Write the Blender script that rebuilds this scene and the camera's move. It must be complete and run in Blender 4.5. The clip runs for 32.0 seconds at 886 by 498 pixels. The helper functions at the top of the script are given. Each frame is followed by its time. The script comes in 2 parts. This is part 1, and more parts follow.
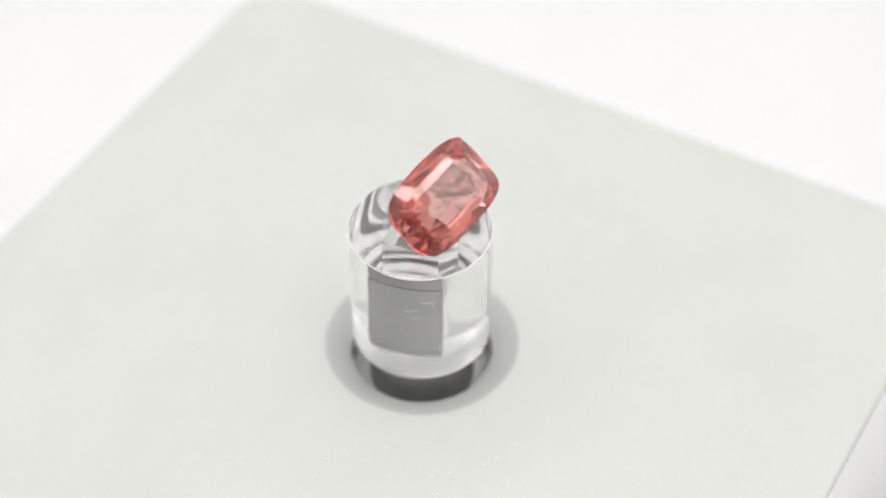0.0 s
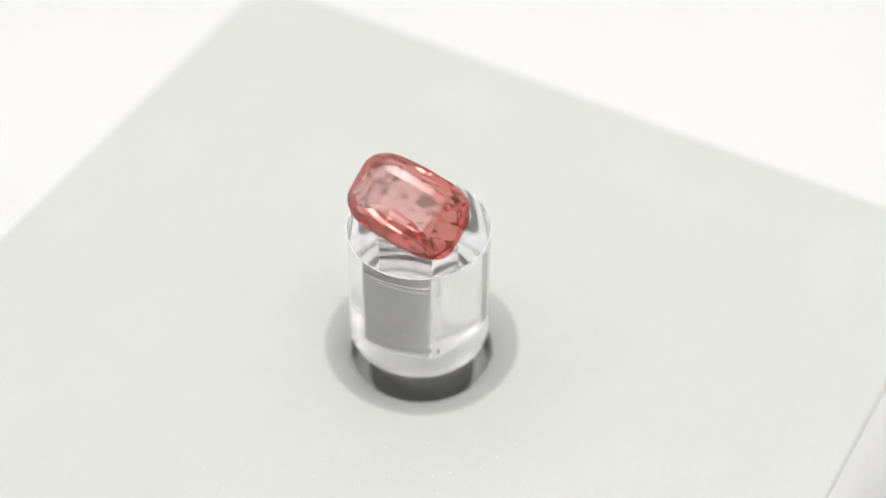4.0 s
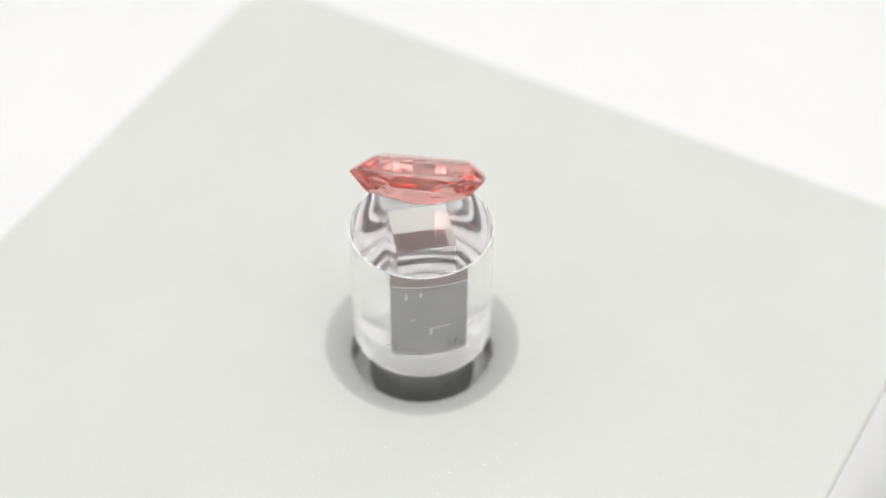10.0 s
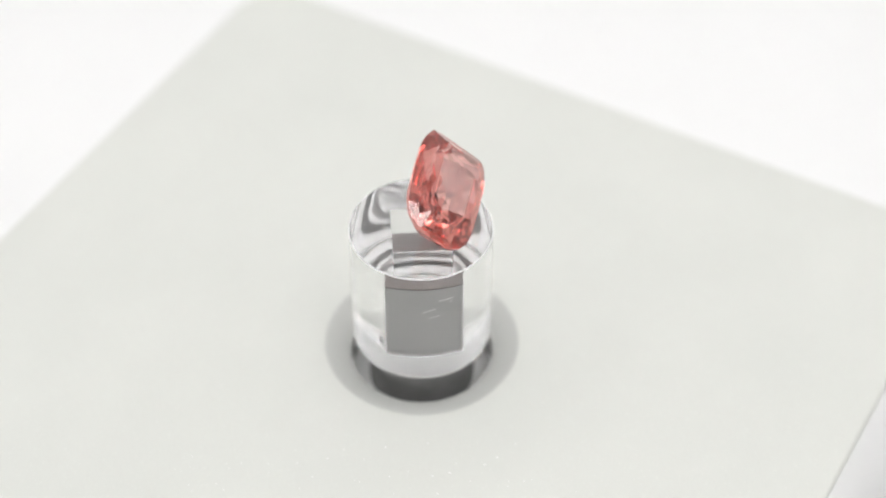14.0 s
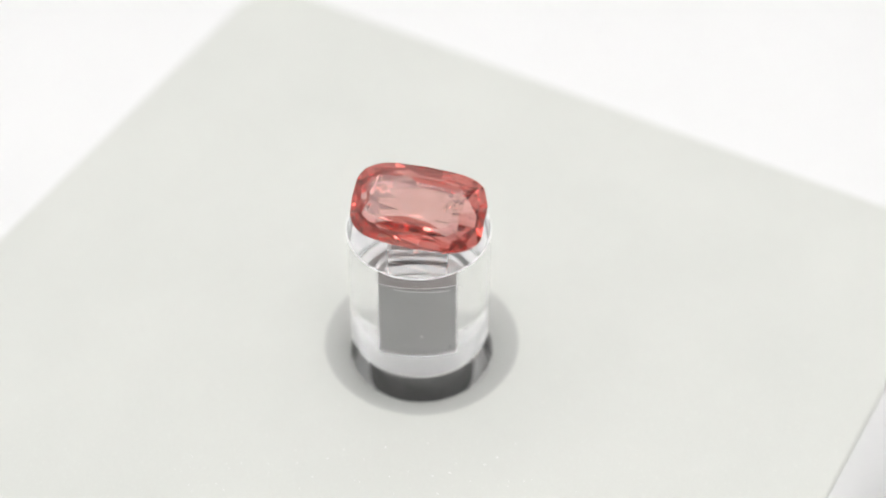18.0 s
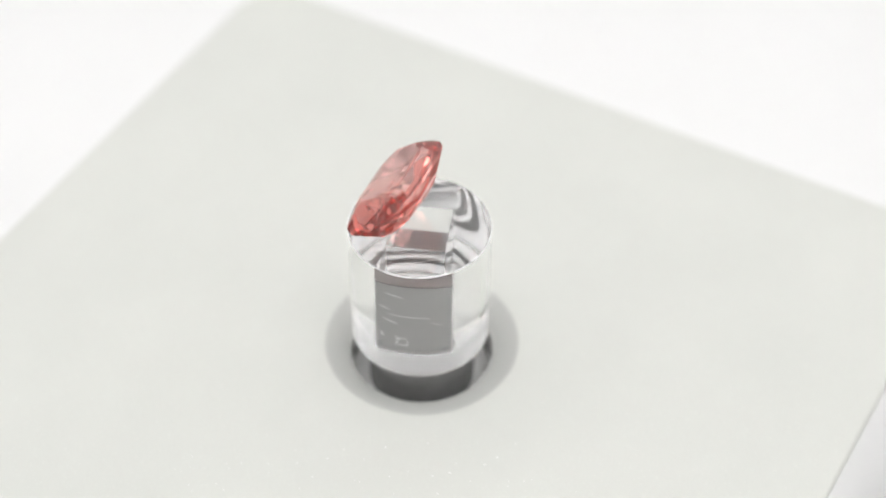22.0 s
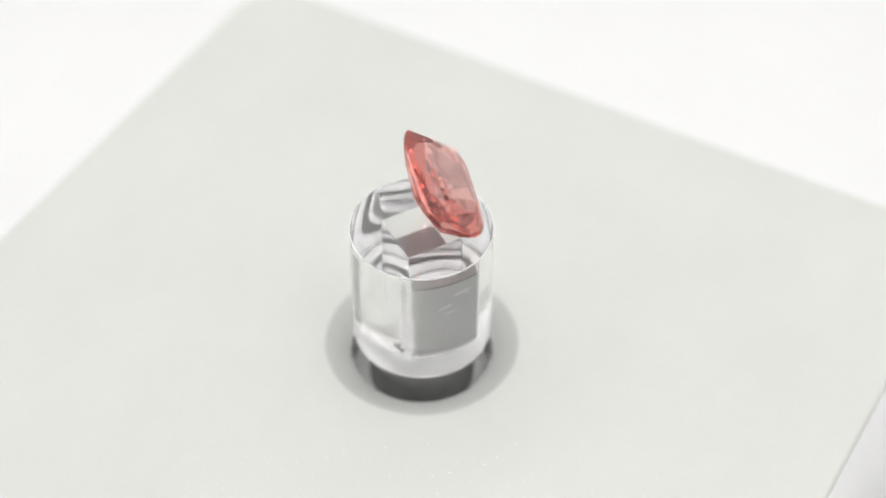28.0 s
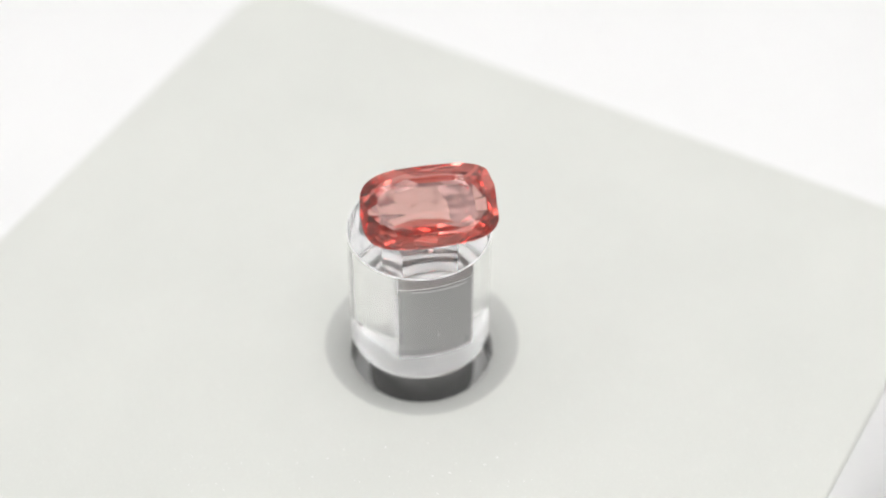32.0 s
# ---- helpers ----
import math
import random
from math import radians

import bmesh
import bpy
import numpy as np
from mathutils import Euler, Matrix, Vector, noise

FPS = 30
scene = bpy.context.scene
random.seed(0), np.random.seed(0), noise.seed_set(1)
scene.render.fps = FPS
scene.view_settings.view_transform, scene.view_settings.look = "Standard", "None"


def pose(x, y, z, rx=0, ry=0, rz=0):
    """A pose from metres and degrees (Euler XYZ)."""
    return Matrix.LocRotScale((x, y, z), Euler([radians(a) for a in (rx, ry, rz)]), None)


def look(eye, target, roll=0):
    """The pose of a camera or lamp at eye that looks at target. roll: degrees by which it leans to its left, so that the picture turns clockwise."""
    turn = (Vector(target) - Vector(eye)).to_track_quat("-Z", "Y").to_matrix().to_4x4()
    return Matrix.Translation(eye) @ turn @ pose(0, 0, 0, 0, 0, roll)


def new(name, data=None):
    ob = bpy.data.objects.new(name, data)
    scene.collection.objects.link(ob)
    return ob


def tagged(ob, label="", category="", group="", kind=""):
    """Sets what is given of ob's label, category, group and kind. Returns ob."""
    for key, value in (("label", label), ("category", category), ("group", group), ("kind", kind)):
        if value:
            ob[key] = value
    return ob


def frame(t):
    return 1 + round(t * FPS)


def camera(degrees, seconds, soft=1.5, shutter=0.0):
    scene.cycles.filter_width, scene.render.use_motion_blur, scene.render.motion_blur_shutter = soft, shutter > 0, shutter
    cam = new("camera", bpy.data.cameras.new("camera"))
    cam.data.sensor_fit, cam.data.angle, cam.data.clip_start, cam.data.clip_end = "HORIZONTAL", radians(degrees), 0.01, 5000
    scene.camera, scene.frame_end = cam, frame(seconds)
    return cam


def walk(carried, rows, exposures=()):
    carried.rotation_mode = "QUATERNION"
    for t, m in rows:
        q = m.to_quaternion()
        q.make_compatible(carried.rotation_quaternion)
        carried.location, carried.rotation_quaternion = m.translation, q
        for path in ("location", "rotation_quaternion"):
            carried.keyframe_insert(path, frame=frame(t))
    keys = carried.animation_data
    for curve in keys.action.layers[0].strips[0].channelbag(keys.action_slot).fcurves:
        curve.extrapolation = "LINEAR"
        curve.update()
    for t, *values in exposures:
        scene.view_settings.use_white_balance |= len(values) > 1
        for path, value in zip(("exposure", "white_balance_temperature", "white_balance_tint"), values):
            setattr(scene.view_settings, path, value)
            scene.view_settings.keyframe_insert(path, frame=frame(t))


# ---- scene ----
cam = camera(25.76, 32.0, soft=1.9)
MM = 0.001
EYE = (0.001224, -0.075679, 0.084657)
AIM = (0.001224, 0.0, 0.007612)
held = look(EYE, AIM, 0.24)
walk(cam, [(0.0, held), (32.0, held)])
# macro lens focused on the stone
cam.data.dof.use_dof = True
cam.data.dof.focus_distance = 0.1045
cam.data.dof.aperture_fstop = 22.0

# ---- light: the white light box, lit by its ceiling panels ----
world = bpy.data.worlds.new("world")
world.use_nodes = True
world.node_tree.nodes["Background"].inputs[0].default_value = (0.9, 0.95, 1.0, 1)
world.node_tree.nodes["Background"].inputs[1].default_value = 0.02
scene.world = world
scene.view_settings.exposure = 0.0
scene.cycles.caustics_refractive = True
scene.cycles.caustics_reflective = True
scene.cycles.max_bounces = 20
scene.cycles.transmission_bounces = 20
scene.cycles.glossy_bounces = 12
scene.cycles.diffuse_bounces = 6
PANEL_GLOW = 0.69      # seen face of the panels
TUBE_GLOW = 8.0
PANEL_WATTS = 0.059

# ---- measures of the stand, in mm ----
Z_TOP = 9.363       # top of the acrylic stand
Z_FOOT = 1.14       # where it stands on the post
R_STAND = 4.0
R_WELL = 4.13       # the round well in which the post turns
Z_WELL = -2.6
R_POST = 3.13
Z_SEAT = Z_FOOT - 0.6   # top of the post, below the neck
R_NECK = 1.82
Z_RECESS = -0.68
R_RECESS = 5.68
BASE = 0.72         # acrylic left below the hollow
SOCKET = 3.3        # side of the square hollow
ROOF = 0.28         # acrylic left above the socket
PEG_GAP = 1.8       # air between peg and roof
SPIN = -24.0        # degrees a second


# ---- materials ----
def material(name):
    m = bpy.data.materials.new(name)
    m.use_nodes = True
    nt = m.node_tree
    nt.nodes.clear()
    out = nt.nodes.new("ShaderNodeOutputMaterial")
    return m, nt, out


def noise_node(nt, scale, detail=3.0, rough=0.55):
    tc = nt.nodes.new("ShaderNodeTexCoord")
    n = nt.nodes.new("ShaderNodeTexNoise")
    n.inputs["Scale"].default_value = scale
    n.inputs["Detail"].default_value = detail
    n.inputs["Roughness"].default_value = rough
    nt.links.new(tc.outputs["Object"], n.inputs["Vector"])
    return n


def ramp(nt, src, stops):
    r = nt.nodes.new("ShaderNodeValToRGB")
    els = r.color_ramp.elements
    els[0].position, els[0].color = stops[0][0], (*stops[0][1], 1)
    els[1].position, els[1].color = stops[-1][0], (*stops[-1][1], 1)
    for p, c in stops[1:-1]:
        e = els.new(p)
        e.color = (*c, 1)
    nt.links.new(src, r.inputs["Fac"])
    return r


def surface(name, dark, light, scale, rough=(0.4, 0.55), fine=9000.0, bump=0.05, depth=0.00002, metal=0.0, spec=0.5, glint=0.0):
    """An opaque surface: broad tone changes, fine grain, grain bump."""
    m, nt, out = material(name)
    b = nt.nodes.new("ShaderNodeBsdfPrincipled")
    n1 = noise_node(nt, scale, 4.0)
    n2 = noise_node(nt, fine, 2.0)
    c = ramp(nt, n1.outputs["Fac"], [(0.3, dark), (0.7, light)])
    g = ramp(nt, n2.outputs["Fac"], [(0.3, (0.985,) * 3), (0.7, (1.0,) * 3)])
    mix = nt.nodes.new("ShaderNodeMix")
    mix.data_type, mix.blend_type = "RGBA", "MULTIPLY"
    mix.inputs["Factor"].default_value = 1.0
    nt.links.new(c.outputs["Color"], mix.inputs["A"])
    nt.links.new(g.outputs["Color"], mix.inputs["B"])
    tone = mix.outputs["Result"]
    if glint:
        n3 = noise_node(nt, glint, 1.0)
        sp = ramp(nt, n3.outputs["Fac"], [(0.28, (0.985,) * 3), (0.36, (1.0,) * 3), (0.64, (1.0,) * 3), (0.74, (1.03,) * 3)])
        mix2 = nt.nodes.new("ShaderNodeMix")
        mix2.data_type, mix2.blend_type = "RGBA", "MULTIPLY"
        mix2.inputs["Factor"].default_value = 1.0
        nt.links.new(tone, mix2.inputs["A"])
        nt.links.new(sp.outputs["Color"], mix2.inputs["B"])
        tone = mix2.outputs["Result"]
    nt.links.new(tone, b.inputs["Base Color"])
    rr = ramp(nt, n2.outputs["Fac"], [(0.3, (rough[0],) * 3), (0.7, (rough[1],) * 3)])
    nt.links.new(rr.outputs["Color"], b.inputs["Roughness"])
    bp = nt.nodes.new("ShaderNodeBump")
    bp.inputs["Strength"].default_value = bump
    bp.inputs["Distance"].default_value = depth
    nt.links.new(n2.outputs["Fac"], bp.inputs["Height"])
    nt.links.new(bp.outputs["Normal"], b.inputs["Normal"])
    b.inputs["Metallic"].default_value = metal
    b.inputs["Specular IOR Level"].default_value = spec
    nt.links.new(b.outputs["BSDF"], out.inputs["Surface"])
    return m


def glass(name, colour, ior, rough=0.0):
    m, nt, out = material(name)
    g = nt.nodes.new("ShaderNodeBsdfGlass")
    g.inputs["Color"].default_value = (*colour, 1)
    g.inputs["IOR"].default_value = ior
    g.inputs["Roughness"].default_value = rough
    nt.links.new(g.outputs["BSDF"], out.inputs["Surface"])
    return m


def crystal(name, through_tint, gloss_tint, ior):
    """A cut stone's facets: what passes and what is thrown back are tinted each in its way."""
    m, nt, out = material(name)
    fres = nt.nodes.new("ShaderNodeFresnel")
    fres.inputs["IOR"].default_value = ior
    refr = nt.nodes.new("ShaderNodeBsdfRefraction")
    refr.inputs["Color"].default_value = (*through_tint, 1)
    refr.inputs["IOR"].default_value = ior
    refr.inputs["Roughness"].default_value = 0.0
    gloss = nt.nodes.new("ShaderNodeBsdfGlossy")
    gloss.inputs["Color"].default_value = (*gloss_tint, 1)
    gloss.inputs["Roughness"].default_value = 0.0
    mix = nt.nodes.new("ShaderNodeMixShader")
    nt.links.new(fres.outputs["Fac"], mix.inputs["Fac"])
    nt.links.new(refr.outputs["BSDF"], mix.inputs[1])
    nt.links.new(gloss.outputs["BSDF"], mix.inputs[2])
    nt.links.new(mix.outputs["Shader"], out.inputs["Surface"])
    return m


def glowing(name, colour, strength):
    m, nt, out = material(name)
    e = nt.nodes.new("ShaderNodeEmission")
    e.inputs["Color"].default_value = (*colour, 1)
    e.inputs["Strength"].default_value = strength
    nt.links.new(e.outputs["Emission"], out.inputs["Surface"])
    return m


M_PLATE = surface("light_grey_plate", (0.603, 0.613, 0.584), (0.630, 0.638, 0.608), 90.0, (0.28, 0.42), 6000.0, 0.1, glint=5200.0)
# plate grey taken darker: the countersink's shade is put into its colour
M_DISH_SHADED = surface("shaded_countersink", (0.525, 0.532, 0.515), (0.55, 0.557, 0.54), 90.0, (0.3, 0.42), 6000.0, 0.1)
M_HOUSING = surface("housing_plastic", (0.87, 0.87, 0.865), (0.90, 0.90, 0.895), 60.0)
M_WELL = surface("grey_well_plastic", (0.27, 0.27, 0.268), (0.32, 0.32, 0.318), 400.0, (0.1, 0.18))
M_HUB = surface("grey_post", (0.205, 0.204, 0.203), (0.255, 0.253, 0.251), 700.0, (0.12, 0.22))
M_RING = surface("white_ring_pad", (0.84, 0.84, 0.845), (0.88, 0.88, 0.885), 300.0, (0.6, 0.8))
M_DARK = surface("dark_rubber", (0.07, 0.07, 0.07), (0.10, 0.10, 0.10), 600.0, (0.5, 0.7))
M_FROST = surface("ground_acrylic_rim", (0.86, 0.86, 0.87), (0.92, 0.92, 0.93), 800.0, (0.3, 0.5))
M_MARK = surface("white_mark", (0.80, 0.80, 0.80), (0.88, 0.88, 0.88), 900.0)
M_SMEAR = surface("dark_smear", (0.20, 0.20, 0.205), (0.30, 0.30, 0.305), 2500.0)
# dark cap; the pink light thrown by the stone is mixed into its colour
M_CAP = surface("pink_lit_peg_cap", (0.13, 0.115, 0.116), (0.17, 0.151, 0.152), 500.0, (0.3, 0.5))
M_PEG = surface("grey_peg", (0.41, 0.408, 0.412), (0.465, 0.462, 0.466), 500.0, (0.4, 0.6))
M_FLOOR = surface("white_floor_sheet", (0.79, 0.79, 0.795), (0.815, 0.815, 0.82), 12.0, (0.7, 0.9), 2500.0)
M_WALL = surface("white_box_lining", (0.78, 0.78, 0.785), (0.82, 0.82, 0.825), 12.0, (0.7, 0.9), 2500.0)
M_ACRYLIC = glass("clear_acrylic", (0.985, 0.985, 0.985), 1.51)
M_SOLE = glass("sawn_acrylic", (0.925, 0.925, 0.93), 1.51, 0.4)
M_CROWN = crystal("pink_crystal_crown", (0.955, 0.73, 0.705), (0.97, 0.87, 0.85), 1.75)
# same stone as the crown; dimmer inner reflections are put into the gloss colour
M_PAVILION_DEEP = crystal("pink_crystal_deep_reflections", (0.955, 0.73, 0.705), (0.82, 0.53, 0.5), 1.75)
M_GIRDLE = glass("ground_girdle", (0.97, 0.84, 0.82), 1.75, 0.22)
M_VOID = glass("healed_fracture", (0.98, 0.97, 0.96), 0.9, 0.08)
M_GEL = glass("clear_gel", (0.99, 0.985, 0.98), 1.42)
M_PANEL = glowing("panel_diffuser", (1.0, 0.985, 0.965), PANEL_GLOW)
M_TUBE = glowing("light_tube", (1.0, 0.985, 0.965), TUBE_GLOW)
# unseen front wall, added in grey to set how dark the stone looks
M_FRONT_GREY = surface("unseen_front_grey", (0.42, 0.42, 0.42), (0.47, 0.47, 0.47), 12.0, (0.7, 0.9), 2500.0)
M_FRAME = surface("panel_frame", (0.7, 0.7, 0.7), (0.75, 0.75, 0.75), 30.0)


# ---- building helpers ----
def link(name, bm, mat, parent=None, label="", turn=True):
    me = bpy.data.meshes.new(name)
    if turn:
        bmesh.ops.recalc_face_normals(bm, faces=bm.faces)
    bm.to_mesh(me)
    bm.free()
    me.materials.append(mat)
    ob = new(name, me)
    if parent is not None:
        ob.parent = parent
    if label:
        ob["label"] = label
    return ob


def part(name, bm, mat, parent, label=""):
    return link(name, bm, mat, parent, label)


def ring(bm, pts):
    return [bm.verts.new(p) for p in pts]


def skin(bm, a, b, smooth=True):
    n = len(a)
    for i in range(n):
        f = bm.faces.new((a[i], a[(i + 1) % n], b[(i + 1) % n], b[i]))
        f.smooth = smooth


def crease(bm, angle=25.0):
    for e in bm.edges:
        if len(e.link_faces) == 2 and e.calc_face_angle(0) > radians(angle):
            e.smooth = False


def circle(r, z, n, off=0.0):
    return [(r * math.cos(2 * math.pi * (i + off) / n) * MM, r * math.sin(2 * math.pi * (i + off) / n) * MM, z * MM) for i in range(n)]


def lathe(profile, n=192, closed=True):
    """Turn a profile of (radius, z) in mm; a radius of 0 closes that end."""
    bm = bmesh.new()
    rows = [ring(bm, circle(r, z, n)) if r > 0 else [bm.verts.new((0, 0, z * MM))] for r, z in profile]
    for a, b in zip(rows, rows[1:]):
        if len(a) == 1 or len(b) == 1:
            tip, rim = (a[0], b) if len(a) == 1 else (b[0], a)
            bm.faces.new(rim)
            bm.verts.remove(tip)
        else:
            skin(bm, a, b)
    if closed and len(rows[0]) > 1 and len(rows[-1]) > 1:
        skin(bm, rows[-1], rows[0])
    bmesh.ops.recalc_face_normals(bm, faces=bm.faces)
    crease(bm)
    return bm


def box_bm(x0, x1, y0, y1, z0, z1, bevel=0.0):
    bm = bmesh.new()
    v = [bm.verts.new((x * MM, y * MM, z * MM)) for z in (z0, z1) for x, y in ((x0, y0), (x1, y0), (x1, y1), (x0, y1))]
    for f in ((3, 2, 1, 0), (4, 5, 6, 7), (0, 1, 5, 4), (1, 2, 6, 5), (2, 3, 7, 6), (3, 0, 4, 7)):
        bm.faces.new([v[i] for i in f])
    if bevel:
        bmesh.ops.bevel(bm, geom=list(bm.edges), offset=bevel * MM, segments=2, profile=0.5, affect="EDGES")
    return bm


# ---- the light box round the turntable ----
FLOOR_Z = -22.0
BX, BY, BZ = 150.0, 150.0, 190.0
T = 4.0
tagged(link("floor", box_bm(-BX, BX, -BY, BY, FLOOR_Z - T, FLOOR_Z), M_FLOOR), "matt white floor of the light box", "floor", kind="structure")
for nm, dims in (("wall_north", (-BX, BX, BY, BY + T)), ("wall_south", (-BX, BX, -BY - T, -BY)), ("wall_east", (BX, BX + T, -BY - T, BY + T)), ("wall_west", (-BX - T, -BX, -BY - T, BY + T))):
    front = nm == "wall_south"
    tagged(link(nm, box_bm(*dims, FLOOR_Z - T, BZ), M_FRONT_GREY if front else M_WALL), "unseen grey front wall, added to tone the stone's reflections" if front else "matt white inner wall of the light box", "wall", kind="structure")
tagged(link("ceiling", box_bm(-BX - T, BX + T, -BY - T, BY + T, BZ, BZ + T), M_WALL), "matt white ceiling of the light box", "ceiling", kind="structure")


def light_panel(m, w, d, label):
    """A flat diffuser in a thin frame that shines along its own -z."""
    e = tagged(new("light_panel"), label, "light panel", group="panels of the light box")
    e.matrix_world = m
    part("frame", box_bm(-w / 2, w / 2, -d / 2, d / 2, -1.0, 0.0, 0.3), M_FRAME, e)
    part("diffuser", box_bm(-w / 2 + 2, w / 2 - 2, -d / 2 + 2, d / 2 - 2, -1.6, -1.0), M_PANEL, e, "glowing white diffuser")
    for k in (-1, 1):
        part("tube", box_bm(k * w / 4 - 4.5, k * w / 4 + 4.5, -d / 2 + 12, d / 2 - 12, -3.2, -1.6, 0.5), M_TUBE, e, "bright light tube")
    lamp = bpy.data.lights.new("panel_light", "AREA")
    lamp.shape, lamp.size, lamp.size_y = "RECTANGLE", (w - 4) * MM, (d - 4) * MM
    lamp.energy, lamp.color = PANEL_WATTS, (0.99, 1.0, 0.97)
    ob = new("panel_light", lamp)
    ob.matrix_world = m @ pose(0, 0, -4 * MM)


light_panel(pose(-72 * MM, 4 * MM, BZ * MM), 138, 270, "flat glowing white panel under the box ceiling")
light_panel(pose(72 * MM, 4 * MM, BZ * MM), 138, 270, "flat glowing white panel under the box ceiling")

# ---- the turntable ----
TURN = 60.74        # degrees by which the housing stands askew
D0, D1 = -27.5, 24.15
N0, N1 = -24.9, 26.8
CORNER = 3.6
turntable = tagged(new("turntable"), "small square light-grey plastic display turntable with rounded corners", "turntable")
turntable.location = (0, 0, FLOOR_Z * MM)
turntable.rotation_euler = (0, 0, radians(TURN))
LIFT = -FLOOR_Z


def outline(inset, z, per=40, side=24):
    """The rounded square of the housing, as points, drawn in by inset."""
    r = CORNER - inset
    cs = ((D1 - CORNER, N1 - CORNER, 0), (D0 + CORNER, N1 - CORNER, 90), (D0 + CORNER, N0 + CORNER, 180), (D1 - CORNER, N0 + CORNER, 270))
    pts = []
    for k, (cx, cy, a0) in enumerate(cs):
        for i in range(per + 1):
            a = radians(a0 + 90 * i / per)
            pts.append((cx + r * math.cos(a), cy + r * math.sin(a)))
        nx, ny, na = cs[(k + 1) % 4]
        a = radians(na)
        end = (nx + r * math.cos(a), ny + r * math.sin(a))
        last = pts[-1]
        for i in range(1, side):
            t = i / side
            pts.append((last[0] * (1 - t) + end[0] * t, last[1] * (1 - t) + end[1] * t))
    return [(x * MM, y * MM, (z + LIFT) * MM) for x, y in pts]



def build_plate():
    bm = bmesh.new()
    rows = []
    base = outline(0, 0)
    ang = [math.atan2(p[1], p[0]) for p in base]

    def hole(r, z):
        return [(r * math.cos(a) * MM, r * math.sin(a) * MM, (z + LIFT) * MM) for a in ang]
    rows.append(hole(R_RECESS, -0.498))
    lip = 0.02
    for i in range(7):
        a = math.pi / 2 * i / 6
        rows.append(hole(R_RECESS + lip * (1 - math.cos(a)), -lip * (1 - math.sin(a))))
    rows.append(hole(R_RECESS + lip + 0.15, 0.0))
    rows.append(outline(1.2, 0.0))
    rows += [outline(ins, z) for ins, z in ((0.25 * (1 - math.sin(a)), -0.25 * (1 - math.cos(a))) for a in (math.pi / 2 * i / 6 for i in range(7)))]
    rows.append(outline(0.0, -0.5))
    rs = [ring(bm, r) for r in rows]
    for a, b in zip(rs, rs[1:]):
        skin(bm, a, b)
    skin(bm, rs[-1], rs[0])
    crease(bm)
    return bm


part("top_plate", build_plate(), M_PLATE, turntable, "light grey satin plate with a round opening")


def build_housing():
    bm = bmesh.new()
    rs = [ring(bm, outline(i, z)) for i, z in ((0.05, -0.5), (0.01, -0.54), (0.01, FLOOR_Z + 1.0), (0.8, FLOOR_Z))]
    for a, b in zip(rs, rs[1:]):
        skin(bm, a, b)
    bm.faces.new(rs[-1])
    ang = [math.atan2(v.co.y, v.co.x) for v in rs[0]]
    well = [ring(bm, [((R_RECESS + 0.02) * MM * math.cos(a), (R_RECESS + 0.02) * MM * math.sin(a), (z + LIFT) * MM) for a in ang]) for z in (-0.5, Z_WELL - 0.32)]
    skin(bm, rs[0], well[0])
    skin(bm, well[0], well[1])
    bm.faces.new(well[1])
    crease(bm)
    return bm


part("housing", build_housing(), M_HOUSING, turntable)
dish = [(R_WELL, Z_RECESS - 0.35), (R_WELL, Z_RECESS - 0.03), (R_WELL + 0.03, Z_RECESS)]
for i in range(1, 17):
    t = i / 16
    u = 1 - t
    fall = u * u / 0.24 if u < 0.12 else u - 0.06   # a cone that rounds over into the plate
    dish.append((R_WELL + 0.12 + (R_RECESS - R_WELL - 0.124) * t, Z_RECESS * fall / 0.94 - 0.004))
dish += [(R_RECESS - 0.004, Z_RECESS - 0.35)]
part("recess", lathe([(r, z + LIFT) for r, z in dish], 160), M_DISH_SHADED, turntable, "countersink round the well, with shade put into its colour")
part("well_wall", lathe([(r, z + LIFT) for r, z in ((R_WELL, Z_WELL), (R_WELL + 0.3, Z_WELL), (R_WELL + 0.3, Z_RECESS - 0.352), (R_WELL, Z_RECESS - 0.352))], 128), M_WELL, turntable, "grey wall of the well")
part("well_floor", lathe([(r, z + LIFT) for r, z in ((0, Z_WELL), (R_WELL + 0.3, Z_WELL), (R_WELL + 0.3, Z_WELL - 0.3), (0, Z_WELL - 0.3))], 96, False), M_RING, turntable, "white floor of the well")

# the spindle turns on the turntable
spindle = new("spindle")
spindle.parent = turntable
spindle["label"] = "glossy grey turning post"
part("post", lathe([(0, Z_WELL + 0.003), (R_POST, Z_WELL + 0.003), (R_POST, Z_SEAT - 1.3)] + [(R_POST - 0.85 * (1 - math.cos(a)), Z_SEAT - 1.3 * (1 - math.sin(a))) for a in (math.pi / 2 * i / 12 for i in range(1, 13))] + [(0, Z_SEAT)], 128, False), M_HUB, spindle, "glossy grey post with a sloping shoulder")
part("neck", lathe([(0, Z_SEAT + 0.004), (R_NECK, Z_SEAT + 0.004), (R_NECK, Z_FOOT - 0.042), (0, Z_FOOT - 0.042)], 96, False), M_DARK, spindle, "dark neck that carries the stand")

# ---- the acrylic stand ----
stand = tagged(new("gem_stand"), "clear acrylic cylinder stand with a square hollow, on the turntable post", "display stand")


def square(half, z, n):
    pts = []
    for i in range(n):
        a = 2 * math.pi * i / n
        c, s = math.cos(a), math.sin(a)
        k = half / max(abs(c), abs(s))
        pts.append((c * k * MM, s * k * MM, z * MM))
    return pts


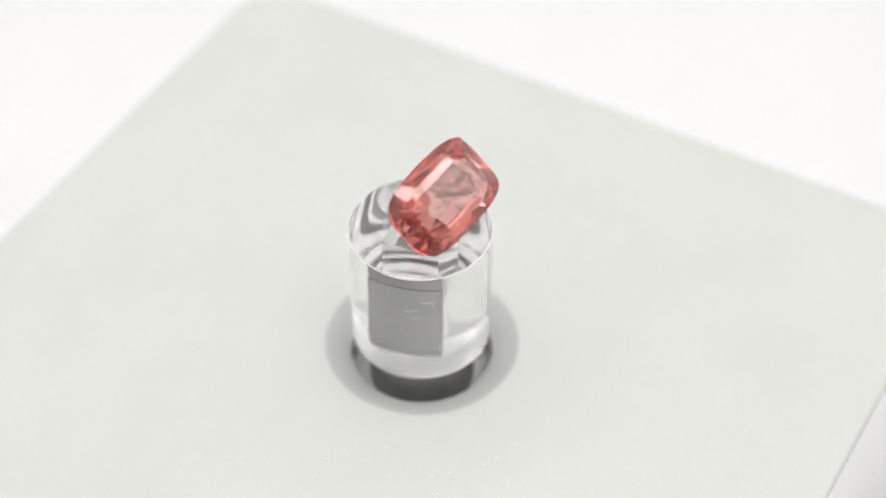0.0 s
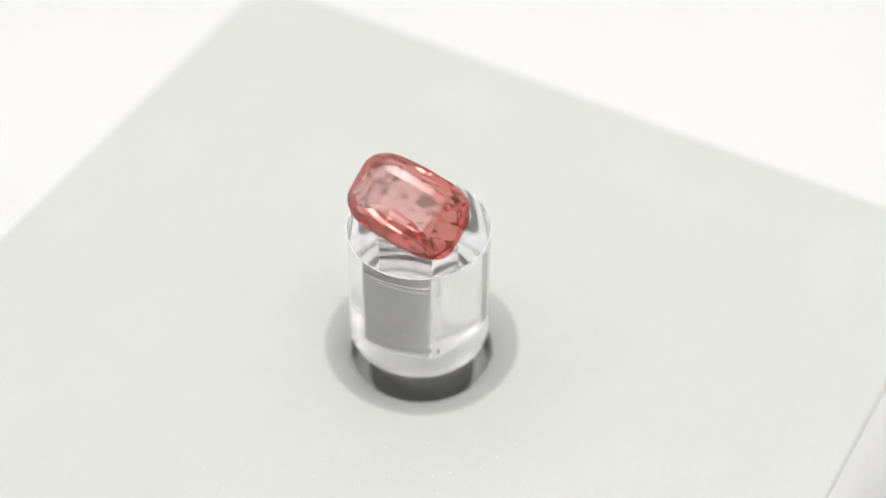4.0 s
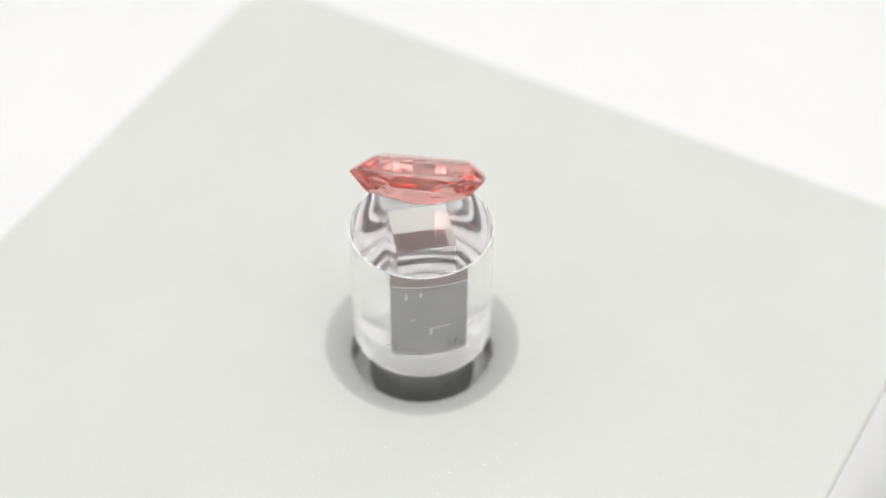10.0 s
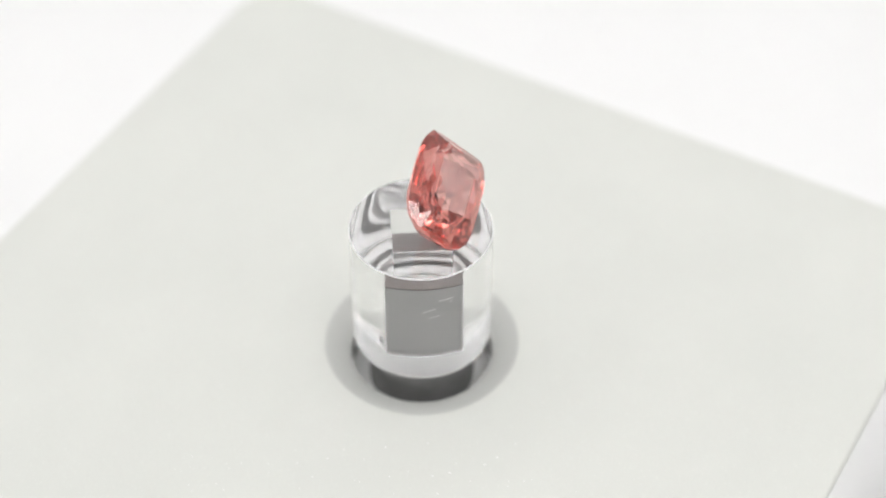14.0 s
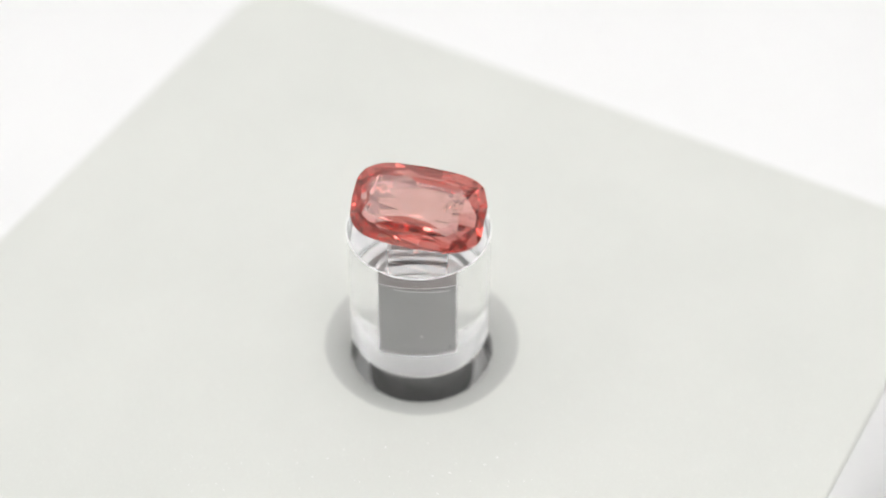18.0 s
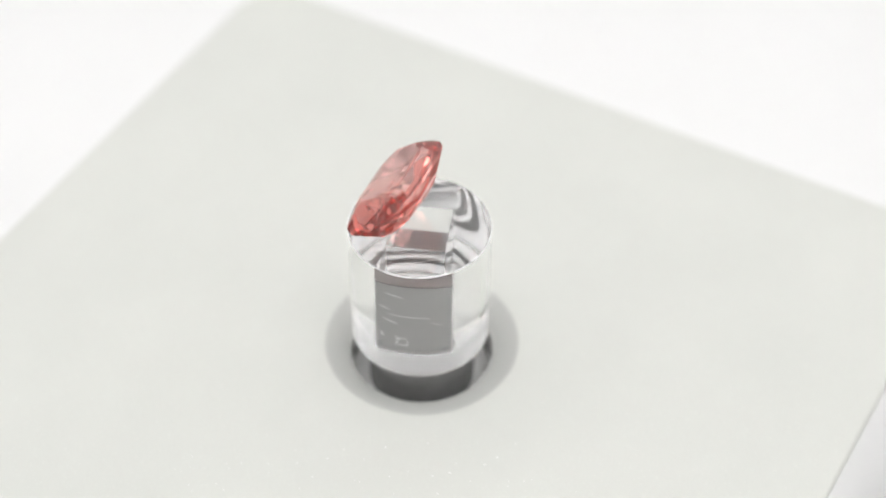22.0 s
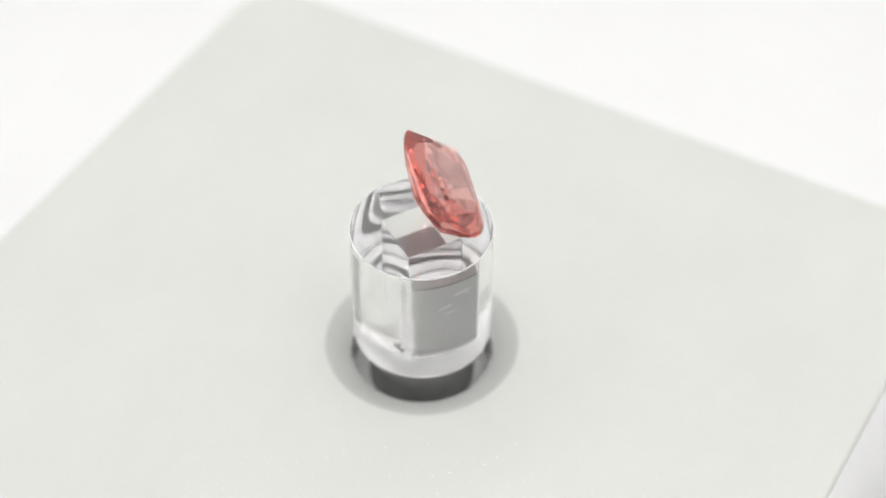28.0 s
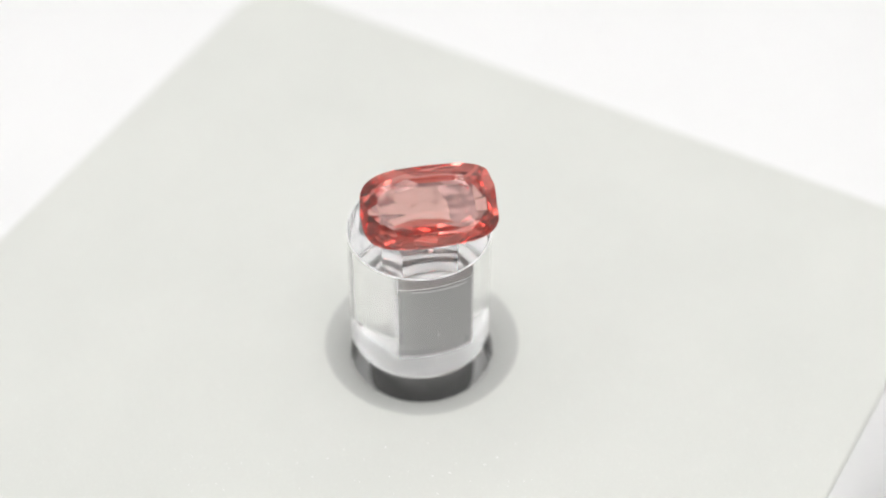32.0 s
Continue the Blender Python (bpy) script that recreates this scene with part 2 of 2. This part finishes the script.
def build_stand():
    n = 256
    h = Z_TOP - Z_FOOT
    bm = bmesh.new()
    prof = [(R_STAND - 0.05, h), (R_STAND, h - 0.05)]
    # the foot is rounded over
    prof += [(R_STAND - 0.16 * (1 - math.cos(a)), 0.42 * (1 - math.sin(a))) for a in (math.pi / 2 * i / 10 for i in range(11))]
    rs = [ring(bm, circle(r, z, n)) for r, z in prof]
    for a, b in zip(rs, rs[1:]):
        skin(bm, a, b)
    bm.faces.new(rs[0])
    sole = bm.faces.new(rs[-1])
    s1 = ring(bm, square(SOCKET / 2, BASE, n))
    s2 = ring(bm, square(SOCKET / 2, h - ROOF, n))
    skin(bm, s1, s2, False)
    hollow = [bm.faces.new(s1), bm.faces.new(s2)]
    hollow += [f for v in s1 for f in v.link_faces]
    bmesh.ops.recalc_face_normals(bm, faces=bm.faces)
    # the hollow faces inwards, the ground rims are frosted
    hollow = list(set(hollow))
    mid = Vector((0, 0, h / 2 * MM))
    for f in hollow:
        if f.normal.dot(mid - f.calc_center_median()) < 0:
            f.normal_flip()
    rim = []
    for f in bm.faces:
        if len(f.verts) == 4 and f not in hollow and min(v.co.z for v in f.verts) > (h - 0.1) * MM:
            rim.append(f)
    crease(bm, 16)
    rim_bm = bmesh.new()
    for f in rim:
        rim_bm.faces.new([rim_bm.verts.new(v.co) for v in f.verts]).smooth = True
    bmesh.ops.remove_doubles(rim_bm, verts=rim_bm.verts, dist=1e-7)
    sole_bm = bmesh.new()
    sole_bm.faces.new([sole_bm.verts.new(v.co) for v in sole.verts])
    bmesh.ops.delete(bm, geom=rim + [sole], context="FACES")
    return bm, rim_bm, sole_bm


body_bm, rim_bm, sole_bm = build_stand()
acrylic = link("body", body_bm, M_ACRYLIC, stand, "clear acrylic cylinder with a square hollow", False)
link("rim", rim_bm, M_FROST, stand, "frosted white ground rim", False)
acrylic.visible_shadow = False
link("sole", sole_bm, M_SOLE, stand, "sawn matt underside of the stand", False).visible_shadow = False
# added rings below the sole paint the bright and dark bands inside the acrylic
for inner, outer, mat, label in ((0.0, 2.25, M_RING, "white disc added under the stand for pale reflections"), (2.253, 2.6, M_HUB, "grey ring added under the stand for a dim band"), (2.603, 2.83, M_RING, "white ring added under the stand for a bright band"), (2.833, 3.25, M_DARK, "dark ring added under the stand for a dark band"), (3.253, 3.8, M_RING, "white ring added under the stand for a bright band")):
    part("band_ring", lathe([(inner, -0.04), (outer, -0.04), (outer, -0.006), (inner, -0.006)], 128, inner > 0), mat, stand, label)
hp = SOCKET / 2 - 0.05
top = Z_TOP - ROOF - PEG_GAP - Z_FOOT
part("insert", box_bm(-hp, hp, -hp, hp, BASE + 0.01, top - 0.12, 0.05), M_PEG, stand, "grey square insert in the socket")
part("insert_cap", box_bm(-hp, hp, -hp, hp, top - 0.118, top, 0.03), M_CAP, stand, "dark cap of the insert, stone's pink light put into its colour")

# thin pale bars along two opposite edges of the insert cap
for k in (0, 2):
    bm = box_bm(-hp + 0.02, hp - 0.02, -hp - 0.006, -hp + 0.028, top - 0.03, top + 0.006, 0.006)
    ob = part("pale_edge", bm, M_MARK, stand, "pale line along an edge of the insert cap")
    ob.matrix_local = pose(0, 0, 0, 0, 0, 90 * k)

# small scratches and glue marks on the sides of the socket: side, across, height, length, width, lean
for side, u, z, ln, wd, lean in (
        (0, 0.15, 2.3, 0.16, 0.05, 80), (0, -0.5, 1.6, 0.10, 0.04, 20), (0, 0.6, 3.4, 0.08, 0.05, 0), (0, 0.2, 5.9, 2.3, 0.05, -3),
        (90, -0.8, 5.3, 0.75, 0.045, -14), (90, -0.2, 3.7, 1.7, 0.04, -2), (90, -0.7, 1.6, 0.5, 0.06, 75), (90, -0.3, 1.5, 0.45, 0.05, 85), (90, -0.5, 1.9, 0.35, 0.05, 8), (90, 0.9, 3.2, 0.5, 0.03, -20), (90, -1.0, 3.2, 0.65, 0.06, -27), (90, -1.35, 2.0, 0.14, 0.2, 0), (90, -0.5, 1.35, 0.4, 0.05, 4), (90, -0.72, 1.9, 0.3, 0.05, -60), (90, -1.2, 4.2, 0.5, 0.05, -30),
        (180, -0.9, 5.4, 0.5, 0.07, 85), (180, -0.3, 5.6, 0.35, 0.06, 80), (180, 0.1, 2.6, 0.5, 0.07, 82), (180, 0.5, 2.9, 0.8, 0.05, 6), (180, 1.0, 4.2, 0.07, 0.05, 0), (180, -0.6, 3.6, 0.25, 0.04, 60),
        (270, 0.9, 5.2, 0.6, 0.05, 12), (270, 1.1, 5.0, 0.12, 0.05, -40), (270, 0.2, 4.4, 0.6, 0.035, 25), (270, 0.4, 3.9, 0.45, 0.035, 18)):
    wd *= 1.4
    bm = box_bm(-ln / 2, ln / 2, -0.008, 0.0, -wd / 2, wd / 2)
    ob = part("scratch", bm, M_MARK, stand, "thin white scratch")
    ob.matrix_local = pose(0, 0, 0, 0, 0, side) @ pose(u * MM, (-SOCKET / 2 + 0.04) * MM, z * MM, 0, -lean, 0)

# dark glue smears low in the corners of the socket: side, across, height, length, width, lean
for side, u, z, ln, wd, lean in (
        (180, 1.1, 1.5, 0.6, 0.15, 84), (180, 0.85, 1.4, 0.4, 0.12, 95), (180, 1.35, 1.3, 0.35, 0.14, 70),
        (180, -1.42, 1.35, 0.6, 0.11, 88), (90, 1.32, 1.2, 0.42, 0.14, 38), (270, -0.95, 1.15, 0.35, 0.14, 40), (270, -1.3, 1.05, 0.25, 0.1, 80), (0, 1.35, 1.3, 0.35, 0.1, 85), (90, -1.45, 1.2, 0.4, 0.08, 75)):
    bm = box_bm(-ln / 2, ln / 2, -0.008, 0.0, -wd / 2, wd / 2)
    for v in bm.verts:
        v.co.z *= 1.0 - 0.6 * abs(v.co.x) / (ln * MM) if v.co.x > 0 else 1.0
    ob = part("smear", bm, M_SMEAR, stand, "small dark glue smear")
    ob.matrix_local = pose(0, 0, 0, 0, 0, side) @ pose(u * MM, (-SOCKET / 2 - 0.012) * MM, z * MM, 0, -lean, 0)

# ---- the stone ----
GA, GB, GN = 3.729, 2.206, 3.44
CROWN, PAV = 0.791, 1.762


def reach(a, b, n, phi, dx=0.0, dy=0.0):
    """How far a cushion of half length a, half width b and squareness n reaches in the direction phi."""
    q = n / (n - 1.0)
    c, s = math.cos(phi), math.sin(phi)
    return (abs(a * c) ** q + abs(b * s) ** q) ** (1 / q) + dx * c + dy * s


def facing(count, start, a, b):
    """Directions of a row of facets, spread evenly round a cushion."""
    out = []
    for i in range(count):
        t = 2 * math.pi * (i + start) / count
        out.append(math.atan2(math.sin(t) / b, math.cos(t) / a))
    return out


# rows of facets between two outlines: half length, half width, squareness, height, shift along x and y
RIM_UP = (GA, GB, GN, 0.09, 0.0, 0.0)
RIM_LOW = (GA, GB, GN, -0.09, 0.0, 0.0)
SHOULDER = (3.35, 1.86, 3.3, CROWN * 0.48, -0.08, 0.0)
BREAK = (2.7, 1.557, 4.0, CROWN * 0.83, -0.28, 0.0)
TABLE = (2.51, 1.05, 4.0, CROWN, -0.28, 0.0)
BELLY = (3.082, 1.8, 2.4, -PAV * 0.48, -0.039, -0.1)
LOWER = (2.543, 1.174, 2.2, -PAV * 0.725, 0.133, -0.054)
KEEL = (1.044, 0.492, 2.666, -PAV * 0.938, -0.18, -0.2)
TIP = (0.3, 0.06, 2.4, -PAV, -0.18, -0.2)


def build_gem():
    """The stone, cut out of a block facet by facet."""
    bm = box_bm(-4.2, 4.2, -2.7, 2.7, -PAV, CROWN)

    def cut(point, normal):
        n = Vector(normal).normalized()
        res = bmesh.ops.bisect_plane(bm, geom=list(bm.verts) + list(bm.edges) + list(bm.faces), dist=1e-8, plane_co=Vector(point) * MM, plane_no=n, clear_outer=True)
        edges = [e for e in res["geom_cut"] if isinstance(e, bmesh.types.BMEdge) and len(e.link_faces) == 1]
        if len(edges) > 2:
            bmesh.ops.holes_fill(bm, edges=edges, sides=0)

    def row(upper, lower, directions):
        for phi in directions:
            hu = reach(*upper[:3], phi, *upper[4:])
            hl = reach(*lower[:3], phi, *lower[4:])
            c, s = math.cos(phi), math.sin(phi)
            cut((hu * c, hu * s, upper[3]), (c, s, (hl - hu) / (upper[3] - lower[3])))

    for phi in facing(48, 0.5, GA, GB):
        h = reach(GA, GB, GN, phi)
        cut((h * math.cos(phi), h * math.sin(phi), 0), (math.cos(phi), math.sin(phi), 0))
    row(TABLE, BREAK, [radians(a) for a in (0, 66, 90, 114, 180, 246, 270, 294)])
    row(BREAK, SHOULDER, facing(8, 0.926, GA, GB))
    row(SHOULDER, RIM_UP, facing(16, 0, GA, GB))
    row(RIM_LOW, BELLY, facing(12, 1, GA, GB))
    row(BELLY, LOWER, facing(6, 0.377, GA, GB))
    row(LOWER, KEEL, facing(9, 1, GA, GB))
    row(KEEL, TIP, facing(6, 0.431, GA, GB))
    bmesh.ops.remove_doubles(bm, verts=bm.verts, dist=2e-7)
    bmesh.ops.dissolve_limit(bm, angle_limit=radians(0.3), verts=bm.verts, edges=bm.edges)
    return bm


gem = tagged(new("gemstone"), "faceted pink-orange cushion-cut gemstone leaning on the clear stand", "gemstone")


def gem_zone(f):
    z = f.calc_center_median().z / MM
    if f.normal.z > 0.995 and z > CROWN * 0.95:
        return "table"
    if abs(f.normal.z) < 0.05 and abs(z) < 0.09:
        return "girdle"
    return "crown" if z > 0 else "pavilion"


whole = build_gem()
bmesh.ops.recalc_face_normals(whole, faces=whole.faces)
zones = {}
for f in whole.faces:
    zones.setdefault(gem_zone(f), []).append(f)
for zone, label in (("table", "flat polished table facet"), ("crown", "bevelled crown facets"), ("girdle", "thin pale ground girdle"), ("pavilion", "steep lower facets, inner reflections tinted darker")):
    zb = bmesh.new()
    for f in zones[zone]:
        zb.faces.new([zb.verts.new(v.co) for v in f.verts])
    bmesh.ops.remove_doubles(zb, verts=zb.verts, dist=1e-8)
    link(zone, zb, {"pavilion": M_PAVILION_DEEP, "girdle": M_GIRDLE}.get(zone, M_CROWN), gem, label, False).visible_shadow = False
whole.free()


def feather(r, seed):
    """A small crumpled flake of a healed fracture inside the stone."""
    rg = random.Random(seed)
    bm = bmesh.new()
    n, rings = 14, 3
    side = {1: [], -1: []}
    wob = [1.0 + rg.uniform(-0.3, 0.2) for _ in range(n)]
    lift = [[rg.uniform(-0.12, 0.12) for _ in range(n)] for _ in range(rings)]
    for k in (1, -1):
        tip = bm.verts.new((0, 0, k * 0.012 * MM))
        for q in range(rings):
            f = (q + 1) / rings
            th = k * 0.012 * (1.0 - f * 0.9)
            side[k].append([bm.verts.new((r * f * wob[i] * math.cos(2 * math.pi * i / n) * MM, r * f * wob[i] * 0.7 * math.sin(2 * math.pi * i / n) * MM, (lift[q][i] * r + th) * MM)) for i in range(n)])
        for i in range(n):
            bm.faces.new((tip, side[k][0][i], side[k][0][(i + 1) % n]))
        for a, b in zip(side[k], side[k][1:]):
            skin(bm, a, b)
    skin(bm, side[1][-1], side[-1][-1])
    for f in bm.faces:
        f.smooth = True
    return bm


for seed, (fx, fy, fz), tilt, r in ((3, (1.75, 0.45, -0.25), (35, 20, 10), 0.42), (5, (1.45, 0.2, -0.5), (-30, 40, 70), 0.3), (8, (-2.2, 0.75, -0.2), (40, -15, 30), 0.22)):
    flake = part("inclusion", feather(r, seed), M_VOID, gem, "small pale crumpled inclusion in the stone")
    flake.matrix_local = pose(fx * MM, fy * MM, fz * MM, *tilt)
    flake.visible_shadow = False
GEM_POSE = pose(0.228 * MM, -1.378 * MM, (Z_TOP + 2.821) * MM) @ pose(0, 0, 0, 0, 0, -7.95) @ pose(0, 0, 0, 38.18, 0, 0) @ pose(0, 0, 0, 0, 0, 4.34)


# a small clear drop holds the stone on the stand
drop_bm = lathe([(0, 0.0), (0.2, 0.0), (0.21, 0.03), (0.15, 0.12), (0.12, 0.4), (0.12, 0.58), (0.1, 0.68), (0, 0.7)], 48, False)
drop = tagged(link("adhesive_drop", drop_bm, M_GEL), "tiny clear drop of adhesive between the stone and the stand", "adhesive")
drop.visible_shadow = False


# lint and grit lying on the plate
grit_bm = bmesh.new()
rng = random.Random(7)
spots = [(-11.6, -8.8), (-10.7, -9.2), (-16.5, 3.4), (-7.6, 7.7), (-3.3, -10.4), (-8.3, -9.8), (-5.9, -10.1), (4.8, -10.7)]
spots += [(rng.uniform(-14, 9), rng.uniform(-11.5, -7.5)) for _ in range(40)]
for gx, gy in spots:
    s = rng.uniform(0.018, 0.045)
    made = bmesh.ops.create_icosphere(grit_bm, subdivisions=1, radius=s * MM)
    m = pose(gx * MM, gy * MM, s * 0.35 * MM, rng.uniform(-20, 20), 0, rng.uniform(0, 360)) @ Matrix.Diagonal((rng.uniform(0.9, 2.2), 1.0, 0.5, 1))
    bmesh.ops.transform(grit_bm, matrix=m, verts=made["verts"])
tagged(link("grit", grit_bm, M_MARK), "tiny pale grit and lint on the grey plate", "dust", kind="stuff")


# ---- what turns ----
def motions():
    times = [0.5 * i for i in range(65)]
    rows_stand, rows_gem, rows_spindle, rows_drop = [], [], [], []
    for t in times:
        a = radians(SPIN * (t - 13.5) - 45.0)   # the stand sits a little off the axis
        rows_stand.append((t, pose((0.085 * math.cos(a) - 0.04) * MM, 0.085 * math.sin(a) * MM, Z_FOOT * MM, 0, 0, SPIN * (t - 2.93))))
        rows_spindle.append((t, pose(0, 0, LIFT * MM, 0, 0, SPIN * (t - 2.93) - TURN)))
        rows_gem.append((t, pose(0, 0, 0, 0, 0, SPIN * (t - 2.5)) @ GEM_POSE))
        rows_drop.append((t, pose(0, 0, 0, 0, 0, SPIN * (t - 2.5)) @ pose(0.15 * MM, -1.9 * MM, (Z_TOP + 0.003) * MM)))
    walk(stand, rows_stand)
    walk(spindle, rows_spindle)
    walk(gem, rows_gem)
    walk(drop, rows_drop)


motions()
